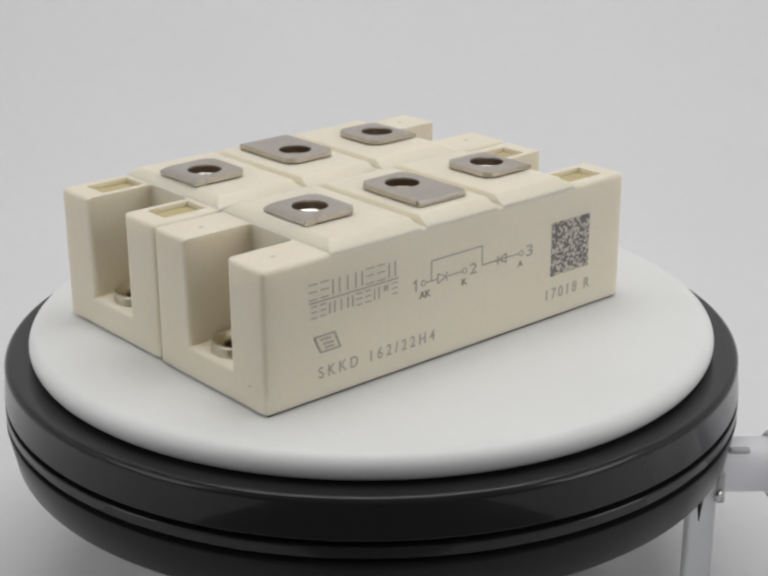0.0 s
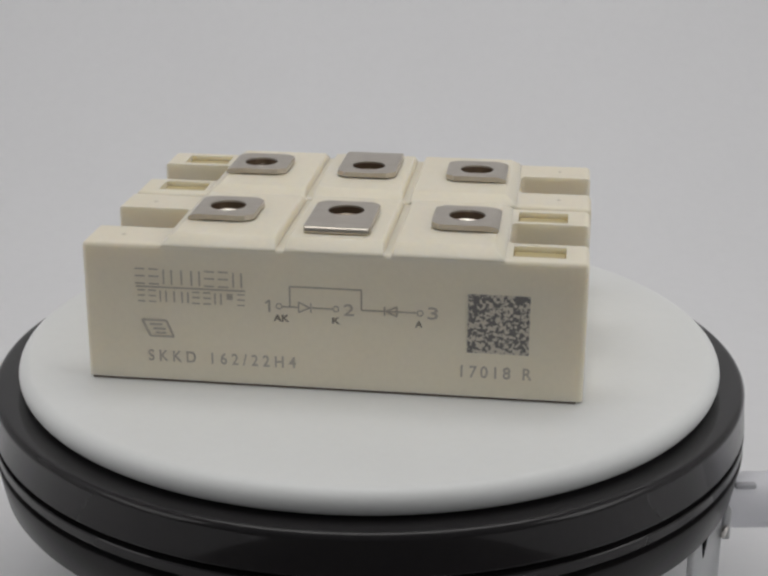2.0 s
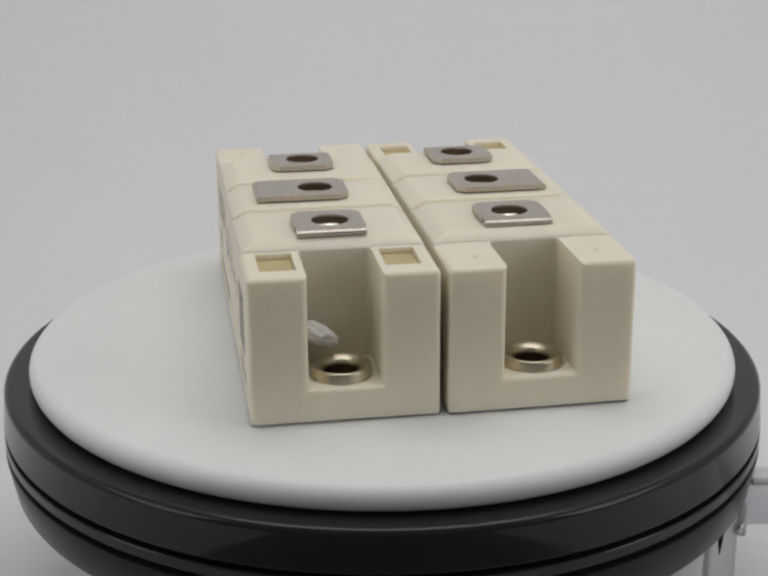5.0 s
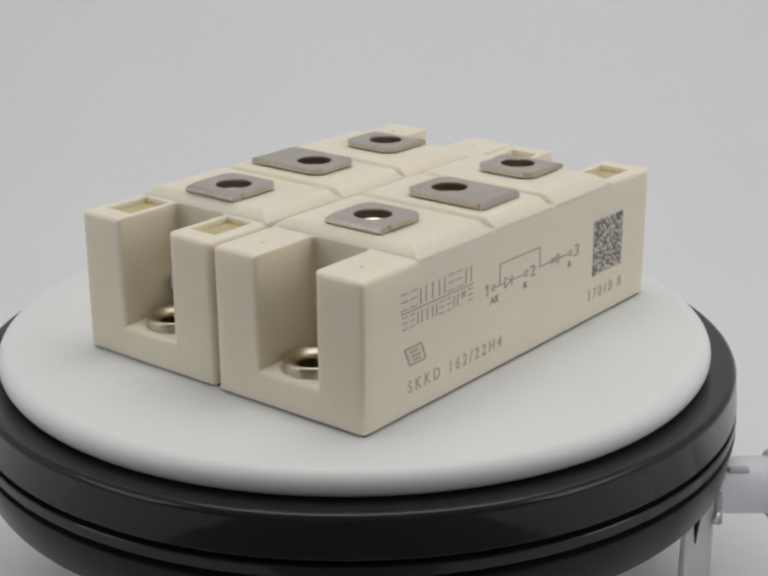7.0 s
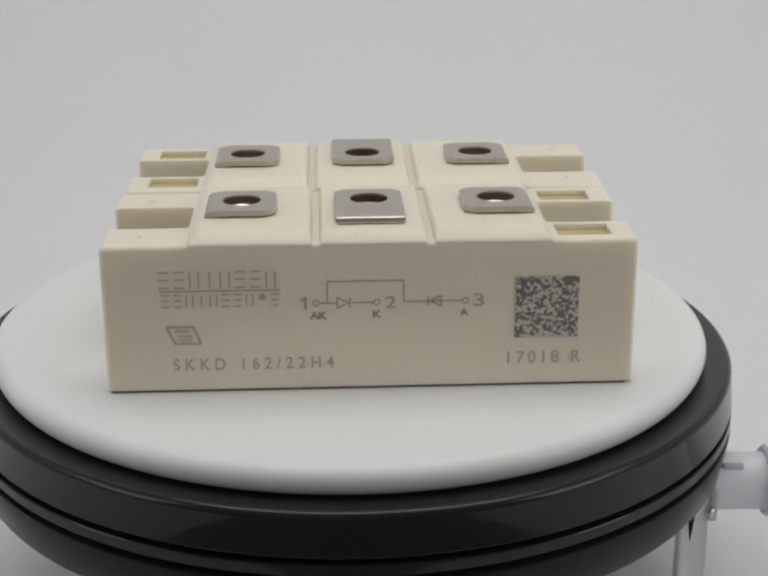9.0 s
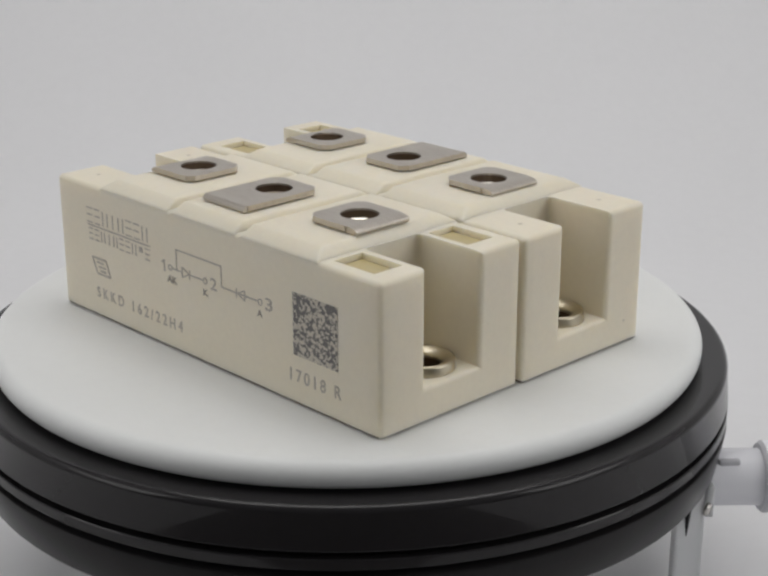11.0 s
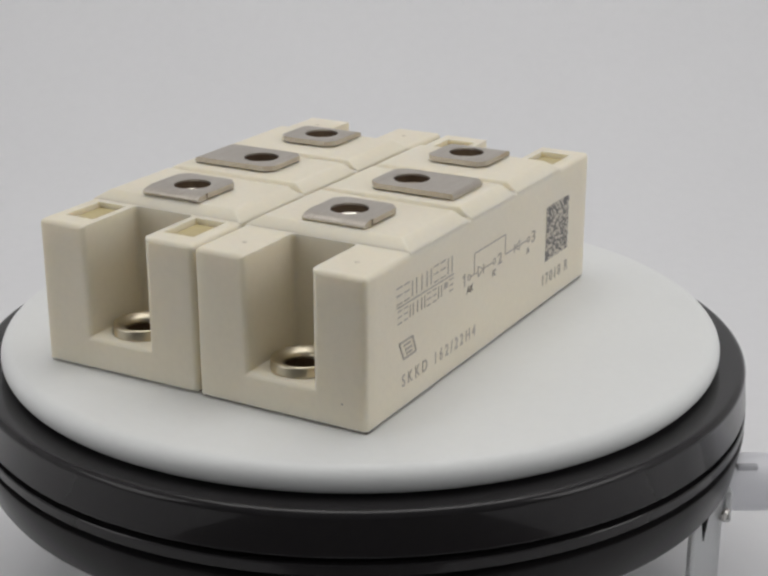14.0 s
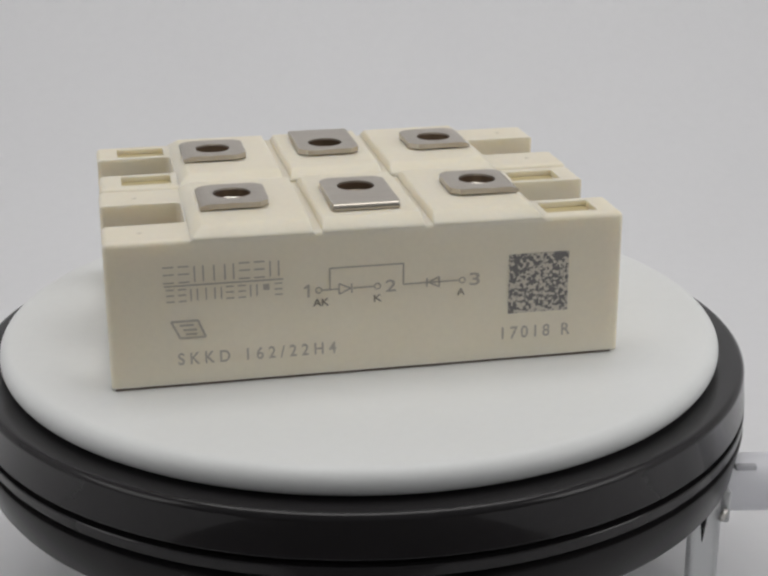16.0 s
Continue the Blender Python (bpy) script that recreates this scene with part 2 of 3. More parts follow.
def turntable():
    base = tagged(new("turntable"), "round motorised turntable with a white top and black rim", "turntable")
    low = [(0, -27.0), (74.4, -26.6), (75.3, -26.25), (75.8, -25.5), (77.1, -18.5), (77.0, -18.1), (76.5, -17.9), (73.0, -17.9), (73.0, -12.0), (0, -12.0)]
    part("foot", lathe([(0, TABLE), (38, TABLE), (39, TABLE + 1), (39, -27.0), (0, -27.0)], 64), BLACK_LOW, base, "black round foot under the casing")
    part("base", lathe(low), BLACK_LOW, base, "black plastic lower casing")
    mid = [(73.0, -16.8), (76.85, -16.8), (77.05, -16.6), (77.05, -14.9), (76.85, -14.7), (73.0, -14.7)]
    part("trim_ring", lathe(mid, closed=True), BLACK, base, "thin black ring between two grooves")
    plat = new("platter")
    plat.parent = base
    ring = [(67.0, -12.5), (67.0, -6.15), (71.0, -6.15), (73.4, -5.9)] + arc(75.3, -6.95, 1.2, 97, 0, 10) + [(76.45, -7.3), (77.0, -13.2)] + arc(76.75, -13.2, 0.25, 0, -90, 3) + [(73.2, -13.5), (73.2, -12.5)]
    part("rim", lathe(ring, closed=True), BLACK, plat, "glossy black plastic rim")
    # bullnose edge
    top = [(0, PLATE_Z), (40, PLATE_Z)] + arc(R_TOP - 2.55, PLATE_Z - 2.55, 2.55, 90, -60, 17) + [(R_TOP - 3.4, -5.8), (66.5, -5.9), (66.5, -6.6), (0, -6.6)]
    part("top_plate", lathe(top), WHITE_TOP, plat, "white plate with a rounded edge")
    return base, plat


# ---- power module ----
W, L, H = 33.9, 94.3, 26.7
HOLE_X = 40.0
TERMINAL_X = (-22.95, 0.3, 23.75)
TERMINAL_Y = 0.42


def text_bm(text, x0, x1, z0, z1, y, spacing=1.0, weight=0.0):
    """The characters as a thin mesh that fills the box x0..x1, z0..z1 on the front face."""
    cu = bpy.data.curves.new("text", "FONT")
    cu.body, cu.extrude, cu.space_character, cu.offset = text, 0.01, spacing, weight
    ob = bpy.data.objects.new("text", cu)
    scene.collection.objects.link(ob)
    me = bpy.data.meshes.new_from_object(ob.evaluated_get(bpy.context.evaluated_depsgraph_get()))
    bpy.data.objects.remove(ob)
    bm = bmesh.new()
    bm.from_mesh(me)
    bpy.data.meshes.remove(me)
    xs, ys = [v.co.x for v in bm.verts], [v.co.y for v in bm.verts]
    ax, bx, ay, by = min(xs), max(xs), min(ys), max(ys)
    for v in bm.verts:
        v.co = (x0 + (v.co.x - ax) / (bx - ax) * (x1 - x0), y - 0.03 - 2 * v.co.z, z0 + (v.co.y - ay) / (by - ay) * (z1 - z0))
    return bm


def bar(bm, x0, x1, z0, z1):
    box(bm, x0, x1, -W / 2 - 0.06, -W / 2 + 0.2, z0, z1)


def line(bm, xa, za, xb, zb, w=0.26):
    d = Vector((xb - xa, 0, zb - za))
    n = Vector((-d.z, 0, d.x)).normalized() * w / 2
    front = [bm.verts.new(Vector((x, -W / 2 - 0.06, z)) + s * n) for x, z, s in ((xa, za, 1), (xb, zb, 1), (xb, zb, -1), (xa, za, -1))]
    back = [bm.verts.new(v.co + Vector((0, 0.2, 0))) for v in front]
    bm.faces.new(front)
    for i in range(4):
        j = (i + 1) % 4
        bm.faces.new((front[i], back[i], back[j], front[j]))


def ring_mark(bm, x, z, r):
    for i in range(10):
        a, b = 2 * math.pi * i / 10, 2 * math.pi * (i + 1) / 10
        line(bm, x + r * math.cos(a), z + r * math.sin(a), x + r * math.cos(b), z + r * math.sin(b), 0.22)


def housing(parent):
    s0, s1, floor_z = 10.4 - W / 2, 23.65 - W / 2, 5.7
    xi = 32.2
    h0, h1 = 36.7, 43.3
    px0, px1 = 33.2, 42.9
    p0, p1, p2, p3 = 2.6 - W / 2, 9.1 - W / 2, W - 9.1 - W / 2, W - 2.6 - W / 2
    xs = sorted([-L / 2, -h1, -h0, -xi, xi, px0, h0, h1, px1, L / 2] + [c + d for c in TERMINAL_X for d in (-3.58, 3.58)])
    ys = [-W / 2, p0, p1, s0, -3.3, TERMINAL_Y - 3.58, 3.3, TERMINAL_Y + 3.58, s1, p2, p3, W / 2]
    zs = [-0.3, floor_z, 21.0, 23.2, H]

    def solid(x, y, z):
        if abs(x) > xi and s0 < y < s1 and z > floor_z:
            return False
        if h0 < abs(x) < h1 and abs(y) < 3.3:
            return False
        if px0 < x < px1 and z > 23.2 and (p0 < y < p1 or p2 < y < p3):
            return False
        if z > 21.0 and abs(y - TERMINAL_Y) < 3.58 and any(abs(x - c) < 3.58 for c in TERMINAL_X):
            return False
        return True

    bm = cells(xs, ys, zs, solid)

    def upright(e, x, y):
        a, b = e.verts
        return all(abs(abs(v.co.x) - x) < 1e-3 and any(abs(v.co.y - q) < 1e-3 for q in y) for v in (a, b)) and abs(a.co.z - b.co.z) > 1e-3

    def border(e):
        mid = (e.verts[0].co + e.verts[1].co) / 2
        on_side = abs(abs(mid.x) - L / 2) < 1e-3 or abs(abs(mid.y) - W / 2) < 1e-3
        return on_side and mid.z > 0.3 and e.is_convex

    outer = [e for e in sharp_edges(bm, 50) if border(e)]
    bmesh.ops.bevel(bm, geom=outer, offset=0.95, segments=3, profile=0.5, affect="EDGES", clamp_overlap=True)
    inner = [e for e in bm.edges if upright(e, xi, (s0, s1)) and min(v.co.z for v in e.verts) > 5]
    bmesh.ops.bevel(bm, geom=inner, offset=1.6, segments=4, profile=0.5, affect="EDGES", clamp_overlap=True)
    bmesh.ops.bevel(bm, geom=sharp_edges(bm, 50), offset=0.45, segments=2, profile=0.5, affect="EDGES", clamp_overlap=True)
    part("housing", bm, IVORY, parent, "ivory moulded plastic body", 35)
    # three raised blocks with sloping sides, grooves between them, a round hole in each
    for (x0, x1), (i0, i1), hx in zip(((-32.0, -10.2), (-8.8, 9.9), (11.3, 32.0)), ((2.2, 0.5), (0.5, 0.5), (0.5, 2.2)), TERMINAL_X):
        bm = bmesh.new()
        e, top_z = W / 2 - 0.12, 28.42
        low = [(x0, -e), (x1, -e), (x1, e), (x0, e)]
        high = [(x0 + i0, -e + 2.8), (x1 - i1, -e + 2.8), (x1 - i1, e - 2.8), (x0 + i0, e - 2.8)]
        loops = [[bm.verts.new((*p, z)) for p in q] for q, z in ((low, H - 0.8), (low, H + 0.04), (high, top_z))]
        fs = [bm.faces.new((a[i], a[(i + 1) % 4], b[(i + 1) % 4], b[i])) for a, b in zip(loops, loops[1:]) for i in range(4)]
        n = 32
        hole = [[bm.verts.new((hx + 3.55 * math.cos(2 * math.pi * i / n), TERMINAL_Y + 3.55 * math.sin(2 * math.pi * i / n), z)) for i in range(n)] for z in (top_z, H - 0.8)]
        for i in range(n):
            bm.faces.new((hole[0][i], hole[0][(i + 1) % n], hole[1][(i + 1) % n], hole[1][i]))
        # top and bottom faces: four fans each from the corners to the hole
        corner = [max(range(n), key=lambda i: hole[0][i].co.x * sx + hole[0][i].co.y * sy) for sx, sy in ((-1, -1), (1, -1), (1, 1), (-1, 1))]
        for ring, outer in ((hole[0], loops[2]), (hole[1], loops[0])):
            for c in range(4):
                i, stop = corner[c], corner[(c + 1) % 4]
                loop = []
                while i != stop:
                    loop.append(ring[i])
                    i = (i + 1) % n
                loop.append(ring[stop])
                bm.faces.new([outer[c], outer[(c + 1) % 4]] + loop[::-1])
        es = [ed for f in fs for ed in f.edges if all(v.co.z > H for v in ed.verts)]
        bmesh.ops.bevel(bm, geom=list(set(es)), offset=0.4, segments=2, profile=0.5, affect="EDGES", clamp_overlap=True)
        part("terminal_block", bm, IVORY, parent, smooth=35)


def plate_bm(x0, x1, y0, y1, hole_x, hole_y, bend):
    """A terminal plate with a round hole, rounded corners and one edge bent down. bend: 'w', 'e' or 's'."""
    z1, th, r, n = 29.75, 1.0, 3.5, 40
    bm = bmesh.new()
    cr = 1.7

    def at_bend(e):
        return all(abs(v.co.y - y0) < 1e-3 if bend == "s" else abs(v.co.x - (x0 if bend == "w" else x1)) < 1e-3 for v in e.verts) and abs(e.verts[0].co.z - e.verts[1].co.z) < 1e-3

    def outline(ang):
        # where a ray from the hole meets the rounded rectangle
        dx, dy = math.cos(ang), math.sin(ang)
        tx = ((x1 if dx > 0 else x0) - hole_x) / dx if abs(dx) > 1e-9 else 1e9
        ty = ((y1 if dy > 0 else y0) - hole_y) / dy if abs(dy) > 1e-9 else 1e9
        d = min(tx, ty)
        x, y = hole_x + d * dx, hole_y + d * dy
        for cx, cy, sx, sy in ((x0, y0, 1, 1), (x1, y0, -1, 1), (x1, y1, -1, -1), (x0, y1, 1, -1)):
            if (bend == "w" and cx == x0) or (bend == "e" and cx == x1) or (bend == "s" and cy == y0):
                continue
            u, v = (x - cx) * sx, (y - cy) * sy
            if u + v < cr:
                # chamfer line u + v = cr
                hx, hy = (hole_x - cx) * sx, (hole_y - cy) * sy
                k = (hx + hy - cr) / ((hx + hy) - (u + v))
                x, y = hole_x + (x - hole_x) * k, hole_y + (y - hole_y) * k
        return x, y

    angs = [2 * math.pi * i / n for i in range(n)]
    for cx, cy in ((x0, y0), (x1, y0), (x1, y1), (x0, y1)):
        a = math.atan2(cy - hole_y, cx - hole_x) % (2 * math.pi)
        angs += [a, a - 0.12, a + 0.12]
    angs = sorted({round(a % (2 * math.pi), 5) for a in angs})
    top_o = [bm.verts.new((*outline(a), z1)) for a in angs]
    top_i = [bm.verts.new((hole_x + r * math.cos(a), hole_y + r * math.sin(a), z1)) for a in angs]
    bot_o = [bm.verts.new((v.co.x, v.co.y, z1 - th)) for v in top_o]
    bot_i = [bm.verts.new((v.co.x, v.co.y, z1 - 1.25)) for v in top_i]
    m = len(angs)
    for i in range(m):
        j = (i + 1) % m
        bm.faces.new((top_i[i], top_o[i], top_o[j], top_i[j]))
        bm.faces.new((top_o[i], bot_o[i], bot_o[j], top_o[j]))
        bm.faces.new((bot_i[i], top_i[i], top_i[j], bot_i[j]))
    bmesh.ops.bevel(bm, geom=[e for e in sharp_edges(bm, 50) if not at_bend(e)], offset=0.22, segments=2, profile=0.5, affect="EDGES", clamp_overlap=True)
    # bent edge that goes down into the block
    wide = 0.9 if bend == "s" else 2.7
    for k in range(5):
        a0, a1 = radians(90 - 22.5 * k), radians(90 - 22.5 * (k + 1))
        o = [(math.cos(a) * wide, z1 - 0.8 + math.sin(a) * 0.8) for a in (a0, a1)] if k < 4 else [(wide, z1 - 0.8), (wide - 0.1, z1 - 1.17)]
        if bend == "w":
            q = [(x0 - o[0][0], y0 + 0.2, o[0][1]), (x0 - o[0][0], y1 - 0.2, o[0][1]), (x0 - o[1][0], y1 - 0.2, o[1][1]), (x0 - o[1][0], y0 + 0.2, o[1][1])]
        elif bend == "e":
            q = [(x1 + o[0][0], y1 - 0.2, o[0][1]), (x1 + o[0][0], y0 + 0.2, o[0][1]), (x1 + o[1][0], y0 + 0.2, o[1][1]), (x1 + o[1][0], y1 - 0.2, o[1][1])]
        else:
            q = [(x1 - 0.2, y0 - o[0][0], o[0][1]), (x0 + 0.2, y0 - o[0][0], o[0][1]), (x0 + 0.2, y0 - o[1][0], o[1][1]), (x1 - 0.2, y0 - o[1][0], o[1][1])]
        bm.faces.new([bm.verts.new(p) for p in q])
        for k0, k1 in ((0, 3), (1, 2)):
            inner = {"w": (x0, q[k0][1]), "e": (x1, q[k0][1]), "s": (q[k0][0], y0)}[bend]
            bm.faces.new([bm.verts.new(p) for p in (q[k0], q[k1], (*inner, z1 - 1.2))])
    return bm


def power_module():
    mod = tagged(new("power_module"), "ivory plastic power module with three flat metal terminals", "power module", group="modules on the turntable")
    housing(mod)
    part("base_plate", box(bmesh.new(), -46.5, 45.9, -W / 2 + 0.4, W / 2 - 0.4, PLATE_Z, 0.6, 0.1, 1), COPPER, mod, "dark metal base plate")
    y0, y1 = 10.45 - W / 2, 23.55 - W / 2
    for x0, x1, ya, hx, bend in ((-26.7, -16.7, y0, TERMINAL_X[0], "w"), (-6.0, 6.4, 6.2 - W / 2, TERMINAL_X[1], "s"), (17.35, 27.5, y0, TERMINAL_X[2], "e")):
        t = part("terminal", plate_bm(x0, x1, ya, y1, hx, TERMINAL_Y, bend), TIN, mod, "flat tinned metal tab with a round hole")
        nut = [(3.52, 28.2), (3.48, 27.9), (2.55, 27.3)]
        for k in range(8):
            nut += [(2.75, 26.6 - 0.5 * k), (3.05, 26.35 - 0.5 * k)]
        nut += [(2.75, 22.4), (0, 22.4)]
        b = lathe(nut, 32)
        bmesh.ops.translate(b, vec=(hx, TERMINAL_Y, 0.2), verts=b.verts)
        # dark collar added to paint the shade on the hole's wall
        c = lathe([(3.47, 29.2), (3.47, 27.8), (3.3, 27.75)], 32)
        bmesh.ops.translate(c, vec=(hx, TERMINAL_Y, 0.2), verts=c.verts)
        part("hole_shade_collar", c, HOLE_SHADE, t, "added collar in the hole, dark brown to stand for shade", 20)
        # end nuts take the glint copy, the middle nut stays dark
        part("nut", b, NUT if bend == "s" else GLINT_NUT, t, "threaded steel nut under the hole", 20)
    for x in (-HOLE_X, HOLE_X):
        prof = [(5.7, 5.6), (5.65, 6.7)] + arc(5.1, 7.15, 0.5, -5, 115, 7) + [(3.6, 6.95), (3.3, 6.6), (3.2, 6.1), (3.3, 5.6)]
        b = lathe(prof, 48, closed=True)
        bmesh.ops.translate(b, vec=(x, 0, 0), verts=b.verts)
        sleeve = part("mounting_sleeve", b, NICKEL, mod, "shiny metal sleeve round the mounting hole")
        # bore lined with the darkened metal, shade included
        b = lathe([(3.24, 6.3), (3.22, 0.7), (0, 0.65)], 40)
        bmesh.ops.translate(b, vec=(x, 0, 0), verts=b.verts)
        part("bore", b, HOLE_SHADE, sleeve, "inside of the hole, its shade put into a dark colour")
    for ya, yb in ((2.7 - W / 2, 9.0 - W / 2), (W / 2 - 9.0, W / 2 - 2.7)):
        part("pocket_floor", box(bmesh.new(), 33.3, 42.8, ya, yb, 22.8, 25.6, 0.15, 1), POCKET_YELLOW, mod, "raised yellowish floor of a moulded pocket")
    # moulded pin marks on the end without pockets
    for y in (-11.4, 11.0):
        b = lathe([(0, H + 0.05), (0.45, H + 0.05), (0.6, H - 0.1)], 12)
        bmesh.ops.translate(b, vec=(-40.5, y, 0), verts=b.verts)
        part("pin_mark", b, FAINT, mod)
    # printing on the front face
    y = -W / 2
    part("type_marking", text_bm("SKKD 162/22H4", -35.2, -6.7, 3.4, 5.7, y, 1.6, 0.012), INK, mod)
    part("date_marking", text_bm("17018 R", 24.4, 37.6, 3.5, 5.9, y, 1.4, 0.012), INK, mod)
    for name, txt, xa, xb, za, zb in (("terminal_number", "1", -11.75, -11.35, 14.5, 16.9), ("terminal_number", "2", 2.5, 4.4, 14.5, 16.8),
                                      ("terminal_number", "3", 18.1, 20.0, 14.6, 17.0), ("pole_marking", "AK", -10.8, -7.8, 12.7, 14.1),
                                      ("pole_marking", "K", 0.3, 1.8, 12.8, 14.1), ("pole_marking", "A", 15.8, 17.2, 12.9, 14.2)):
        part(name, text_bm(txt, xa, xb, za, zb, y, 1.0, 0.025 if name == "pole_marking" else 0.01), INK_DARK if name == "pole_marking" else INK, mod)
    b = bmesh.new()
    for xa, za, xb, zb in ((-9.1, 15.7, -6.0, 15.7), (-7.65, 15.7, -7.65, 19.7), (-7.65, 19.7, 5.78, 19.7), (5.78, 19.7, 5.78, 15.75), (5.78, 15.75, 16.1, 15.75),
                           (-3.4, 15.7, 0.4, 15.7), (-6.0, 16.7, -6.0, 14.7), (-6.0, 16.7, -3.9, 15.7), (-6.0, 14.7, -3.9, 15.7), (-3.7, 16.6, -3.7, 14.8),
                           (12.4, 16.7, 12.4, 14.8), (12.4, 16.7, 10.4, 15.75), (12.4, 14.8, 10.4, 15.75), (10.1, 16.6, 10.1, 14.9)):
        line(b, xa, za, xb, zb)
    line(b, -11.6, 16.8, -12.3, 16.2, 0.35)
    for x in (-9.7, 1.0, 16.7):
        ring_mark(b, x, 15.72, 0.55)
    part("circuit_diagram", b, INK, mod, smooth=0)
    # maker's marks as plain shapes
    b = bmesh.new()
    three = ((0, 1, 1, 1), (0, 0.52, 1, 0.52), (0, 0, 1, 0))
    two, one = ((0.1, 0, 0.1, 1), (0.9, 0, 0.9, 1)), ((0.5, 0, 0.5, 1),)
    shapes = (three, three, two, one, two, three, three, two)
    for x0, step, wide, low, high, thick in ((-37.1, 2.66, 1.9, 18.95, 21.85, 0.28), (-36.7, 2.1, 1.4, 15.45, 17.65, 0.26)):
        for i, strokes in enumerate(shapes):
            for xa, za, xb, zb in strokes:
                line(b, x0 + i * step + xa * wide, low + za * (high - low), x0 + i * step + xb * wide, low + zb * (high - low), thick)
    line(b, -37.0, 18.35, -16.0, 18.35, 0.28)
    for q in ((-17.6, 17.6, -16.2, 17.6), (-17.6, 16.55, -16.2, 16.55), (-17.6, 15.5, -16.2, 15.5)):
        line(b, *q, 0.26)
    bar(b, -19.6, -18.5, 16.5, 17.6)
    part("maker_mark", b, INK_FAINT, mod, smooth=0)
    b = bmesh.new()
    for q in ((-36.1, 11.7, -31.4, 11.7), (-34.6, 8.5, -30.1, 8.5), (-36.1, 11.7, -34.6, 8.5), (-31.4, 11.7, -30.1, 8.5), (-34.6, 10.9, -32.2, 10.9), (-34.0, 10.0, -31.6, 10.0), (-33.6, 9.2, -31.6, 9.2)):
        line(b, *q, 0.4)
    part("approval_mark", b, INK_FAINT, mod, smooth=0)
    b = bmesh.new()
    bar(b, 25.5, 36.85, 8.5, 19.95)
    part("etched_patch", b, PATCH, mod, "mottled grey square etched on the face", 0)
    return mod


def foam_crumb():
    bm = bmesh.new()
    bmesh.ops.create_icosphere(bm, subdivisions=4, radius=1)
    for v in bm.verts:
        p = v.co.copy()
        k = 1 + 0.34 * noise.noise(p * 1.9 + Vector((3, 1, 2))) + 0.12 * noise.noise(p * 5)
        v.co = Vector((p.x * 3.7 * k, p.y * (1.9 - 0.25 * p.x) * k, p.z * (1.9 - 0.2 * p.x) * k))
    ob = part("foam_crumb", bm, FOAM, None, "loose white foam crumb lying in a module slot", 180)
    tagged(ob, category="crumb")
    return ob


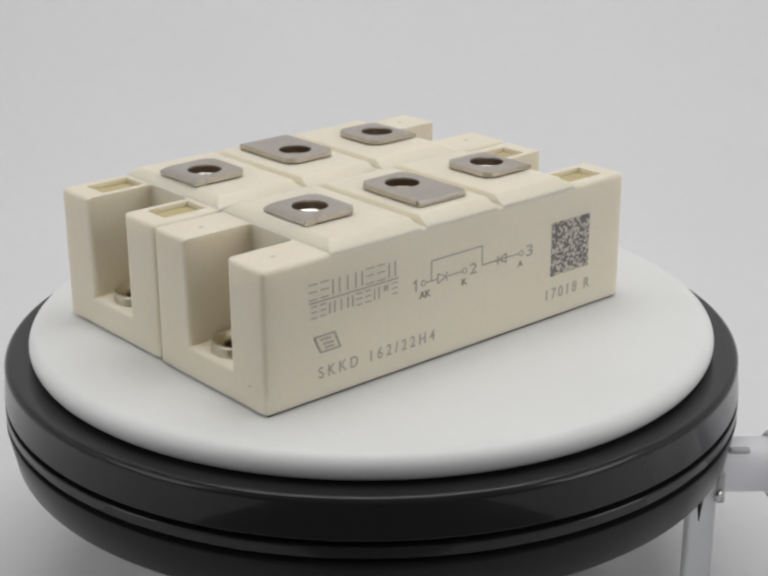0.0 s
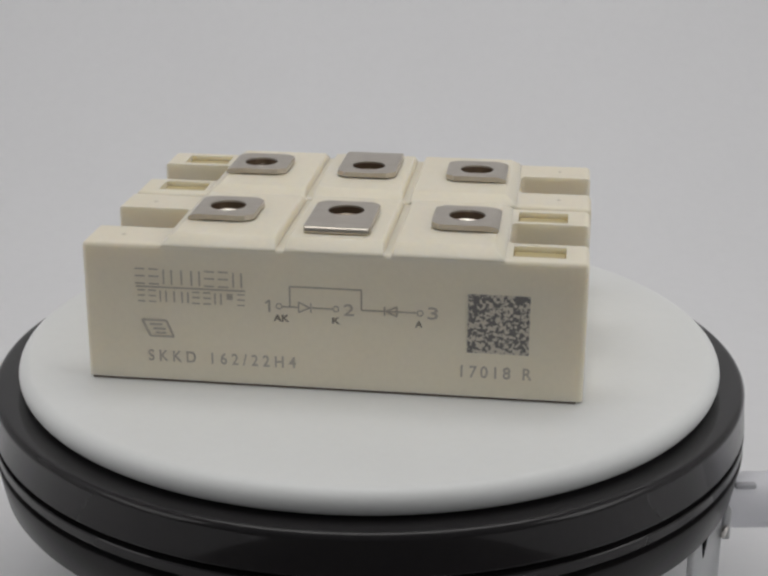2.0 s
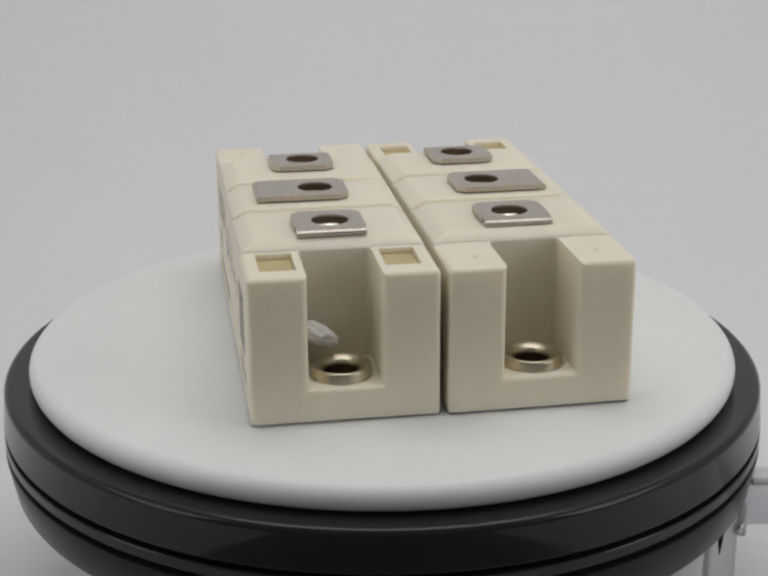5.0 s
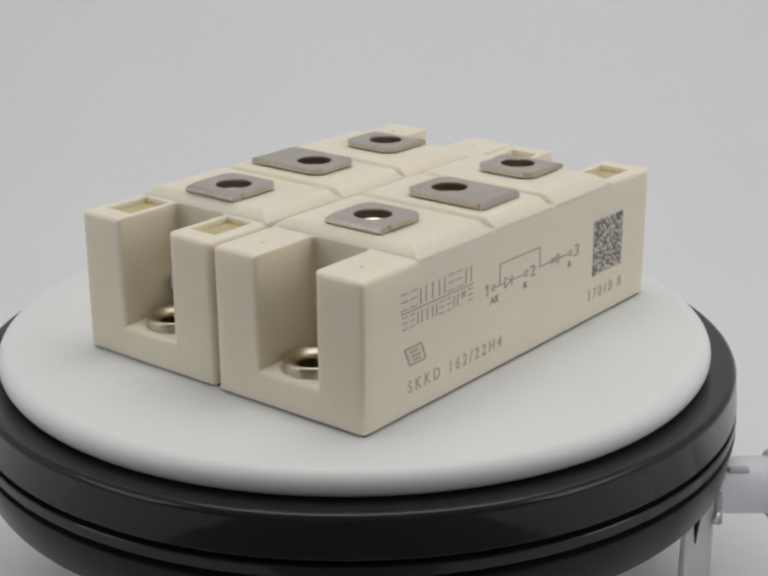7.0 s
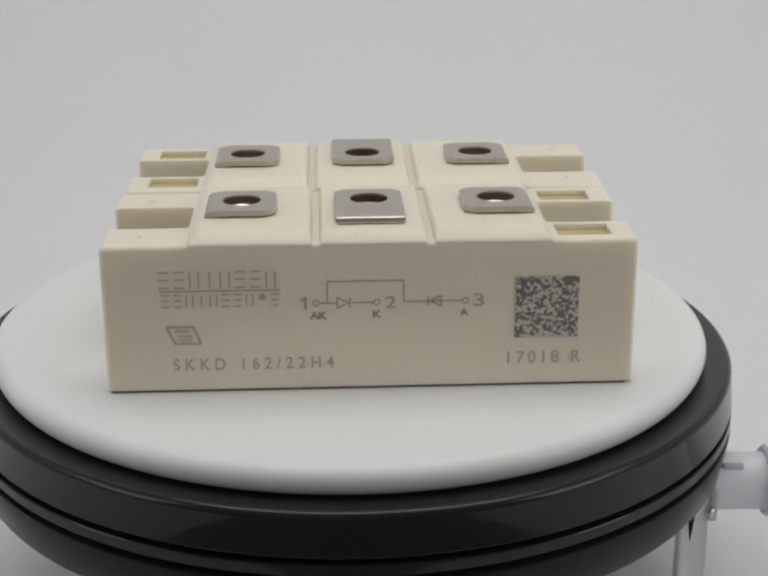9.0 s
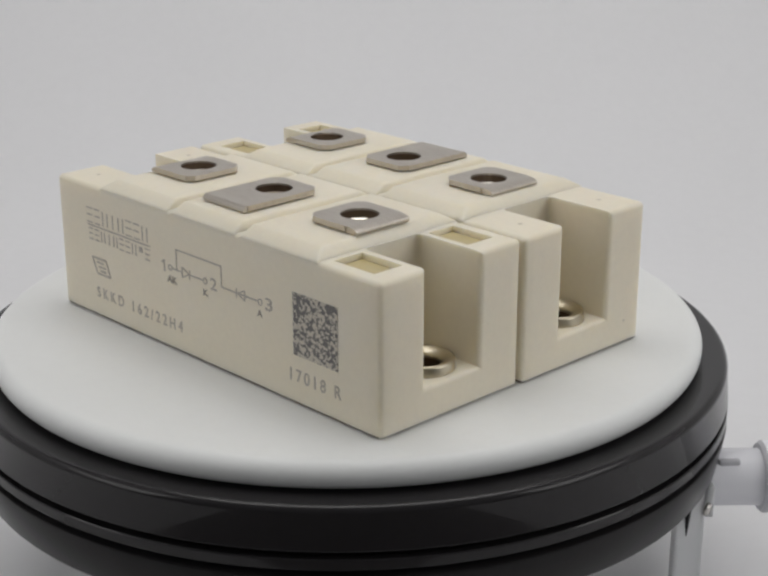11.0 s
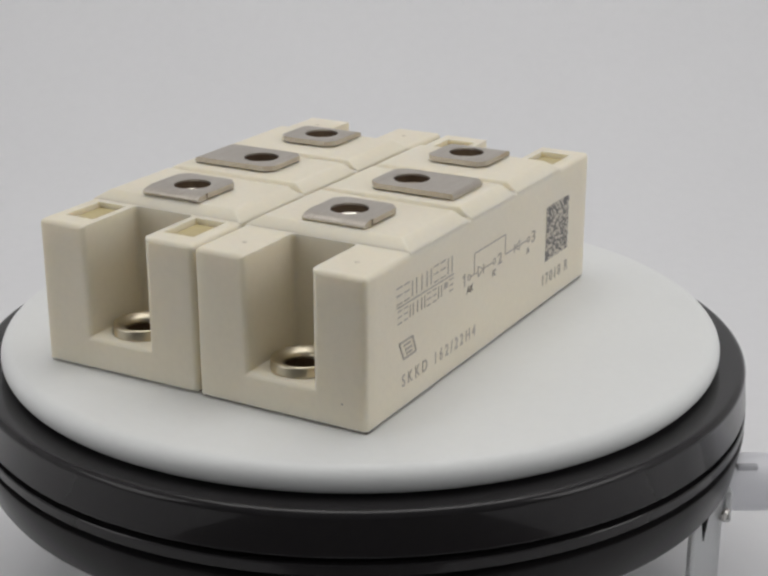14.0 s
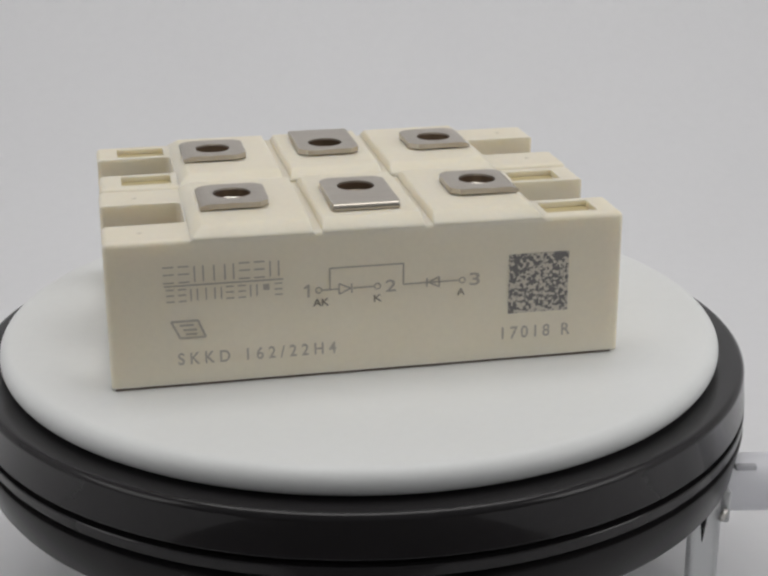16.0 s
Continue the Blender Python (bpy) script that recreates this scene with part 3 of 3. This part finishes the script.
# ---- stand and pipes beside the turntable ----
def stand():
    leg = tagged(new("stand_leg"), "frosted clear acrylic leg with a bracket and screw", "leg")
    part("post", box(bmesh.new(), -2.8, 2.8, -2.4, 2.4, TABLE, -26.8, 0.9, 3), ACRYLIC, leg)
    part("bracket", box(bmesh.new(), 2.5, 4.3, -2.6, 1.5, -34.2, -27.6, 0.5, 3), ACRYLIC, leg, "small clear bracket")
    # black cone added in place of the casing's refracted reflection
    b = bmesh.new()
    bmesh.ops.create_cone(b, segments=16, radius1=0.1, radius2=1.1, depth=9, cap_ends=True, matrix=Matrix.Translation((-0.9, -3.0, -33.4)))
    part("casing_reflection", b, BLACK_LOW, leg, "black spike drawn for the casing's reflection in the leg")
    b = lathe([(0, -0.6), (1.1, -0.6), (1.4, -0.3), (1.4, 0.2), (0, 0.2)], 20)
    bmesh.ops.rotate(b, matrix=Matrix.Rotation(radians(-80), 3, "X"), verts=b.verts)
    bmesh.ops.rotate(b, matrix=Matrix.Rotation(radians(50), 3, "Z"), verts=b.verts)
    bmesh.ops.translate(b, vec=(2.9, -2.7, -32.2), verts=b.verts)
    part("screw", b, STEEL, leg, "small steel screw")
    leg.matrix_basis = pose(66.9 * MM, -25.5 * MM, 0)


def pipe_x(name, profile, y, z, mat, parent, label=""):
    b = lathe(profile, 48)
    bmesh.ops.rotate(b, matrix=Matrix.Rotation(radians(90), 3, "Y"), verts=b.verts)
    bmesh.ops.translate(b, vec=(0, y, z), verts=b.verts)
    return part(name, b, mat, parent, label)


def pipes():
    up = tagged(new("pipe"), "white plastic pipe with a collar beside the turntable", "pipe")
    pipe_x("tube", [(0, 70.9), (5.5, 70.9), (5.7, 71.1), (5.7, 140), (0, 140)], -20, -29.4, PIPE, up)
    pipe_x("collar", [(5.7, 81.6), (6.6, 81.6), (7.2, 82.2), (7.2, 420), (5.7, 420)], -20, -29.4, PIPE, up, "wider white collar")
    # no recess is cut: a grey strip on the surface gives the slot's shade
    b = box(bmesh.new(), 72.6, 76.9, -23.9, -22.4, -25.3, -24.05, 0.5, 4)
    part("slot", b, SLOT_SHADE, up, "raised grey strip painted for the shade of a pipe slot")


tent()
table, platter = turntable()
stand()
pipes()
module_a = power_module()
module_b = copy_thing(module_a, Matrix())
crumb = foam_crumb()
speck = lathe([(0, 0.04), (0.2, 0.04), (0.27, -0.1)], 12)
bmesh.ops.rotate(speck, matrix=Matrix.Rotation(radians(-90), 3, "Y"), verts=speck.verts)
bmesh.ops.translate(speck, vec=(-L / 2, -12.2, 3.9), verts=speck.verts)
part("ink_speck", speck, INK, module_a, "small grey speck")

# places on the platter
OX, OY, GAP, SLIDE, TWIST = -3.26, 4.05, 1.10, 0.28, 0.4
PLACE_A = pose(OX * MM, (OY - (W + GAP) / 2) * MM, 0)
PLACE_B = pose((OX + SLIDE) * MM, (OY + (W + GAP) / 2) * MM, 0, 0, 0, 180 + TWIST)
PLACE_CRUMB = PLACE_A @ pose(34.8 * MM, -3.4 * MM, 11.4 * MM, 0, 24, 72)


def motions():
    for thing, place in ((platter, Matrix()), (module_a, PLACE_A), (module_b, PLACE_B), (crumb, PLACE_CRUMB)):
        walk(thing, [(t, pose(0, 0, 0, 0, 0, a) @ place) for t, a in SPIN])


motions()
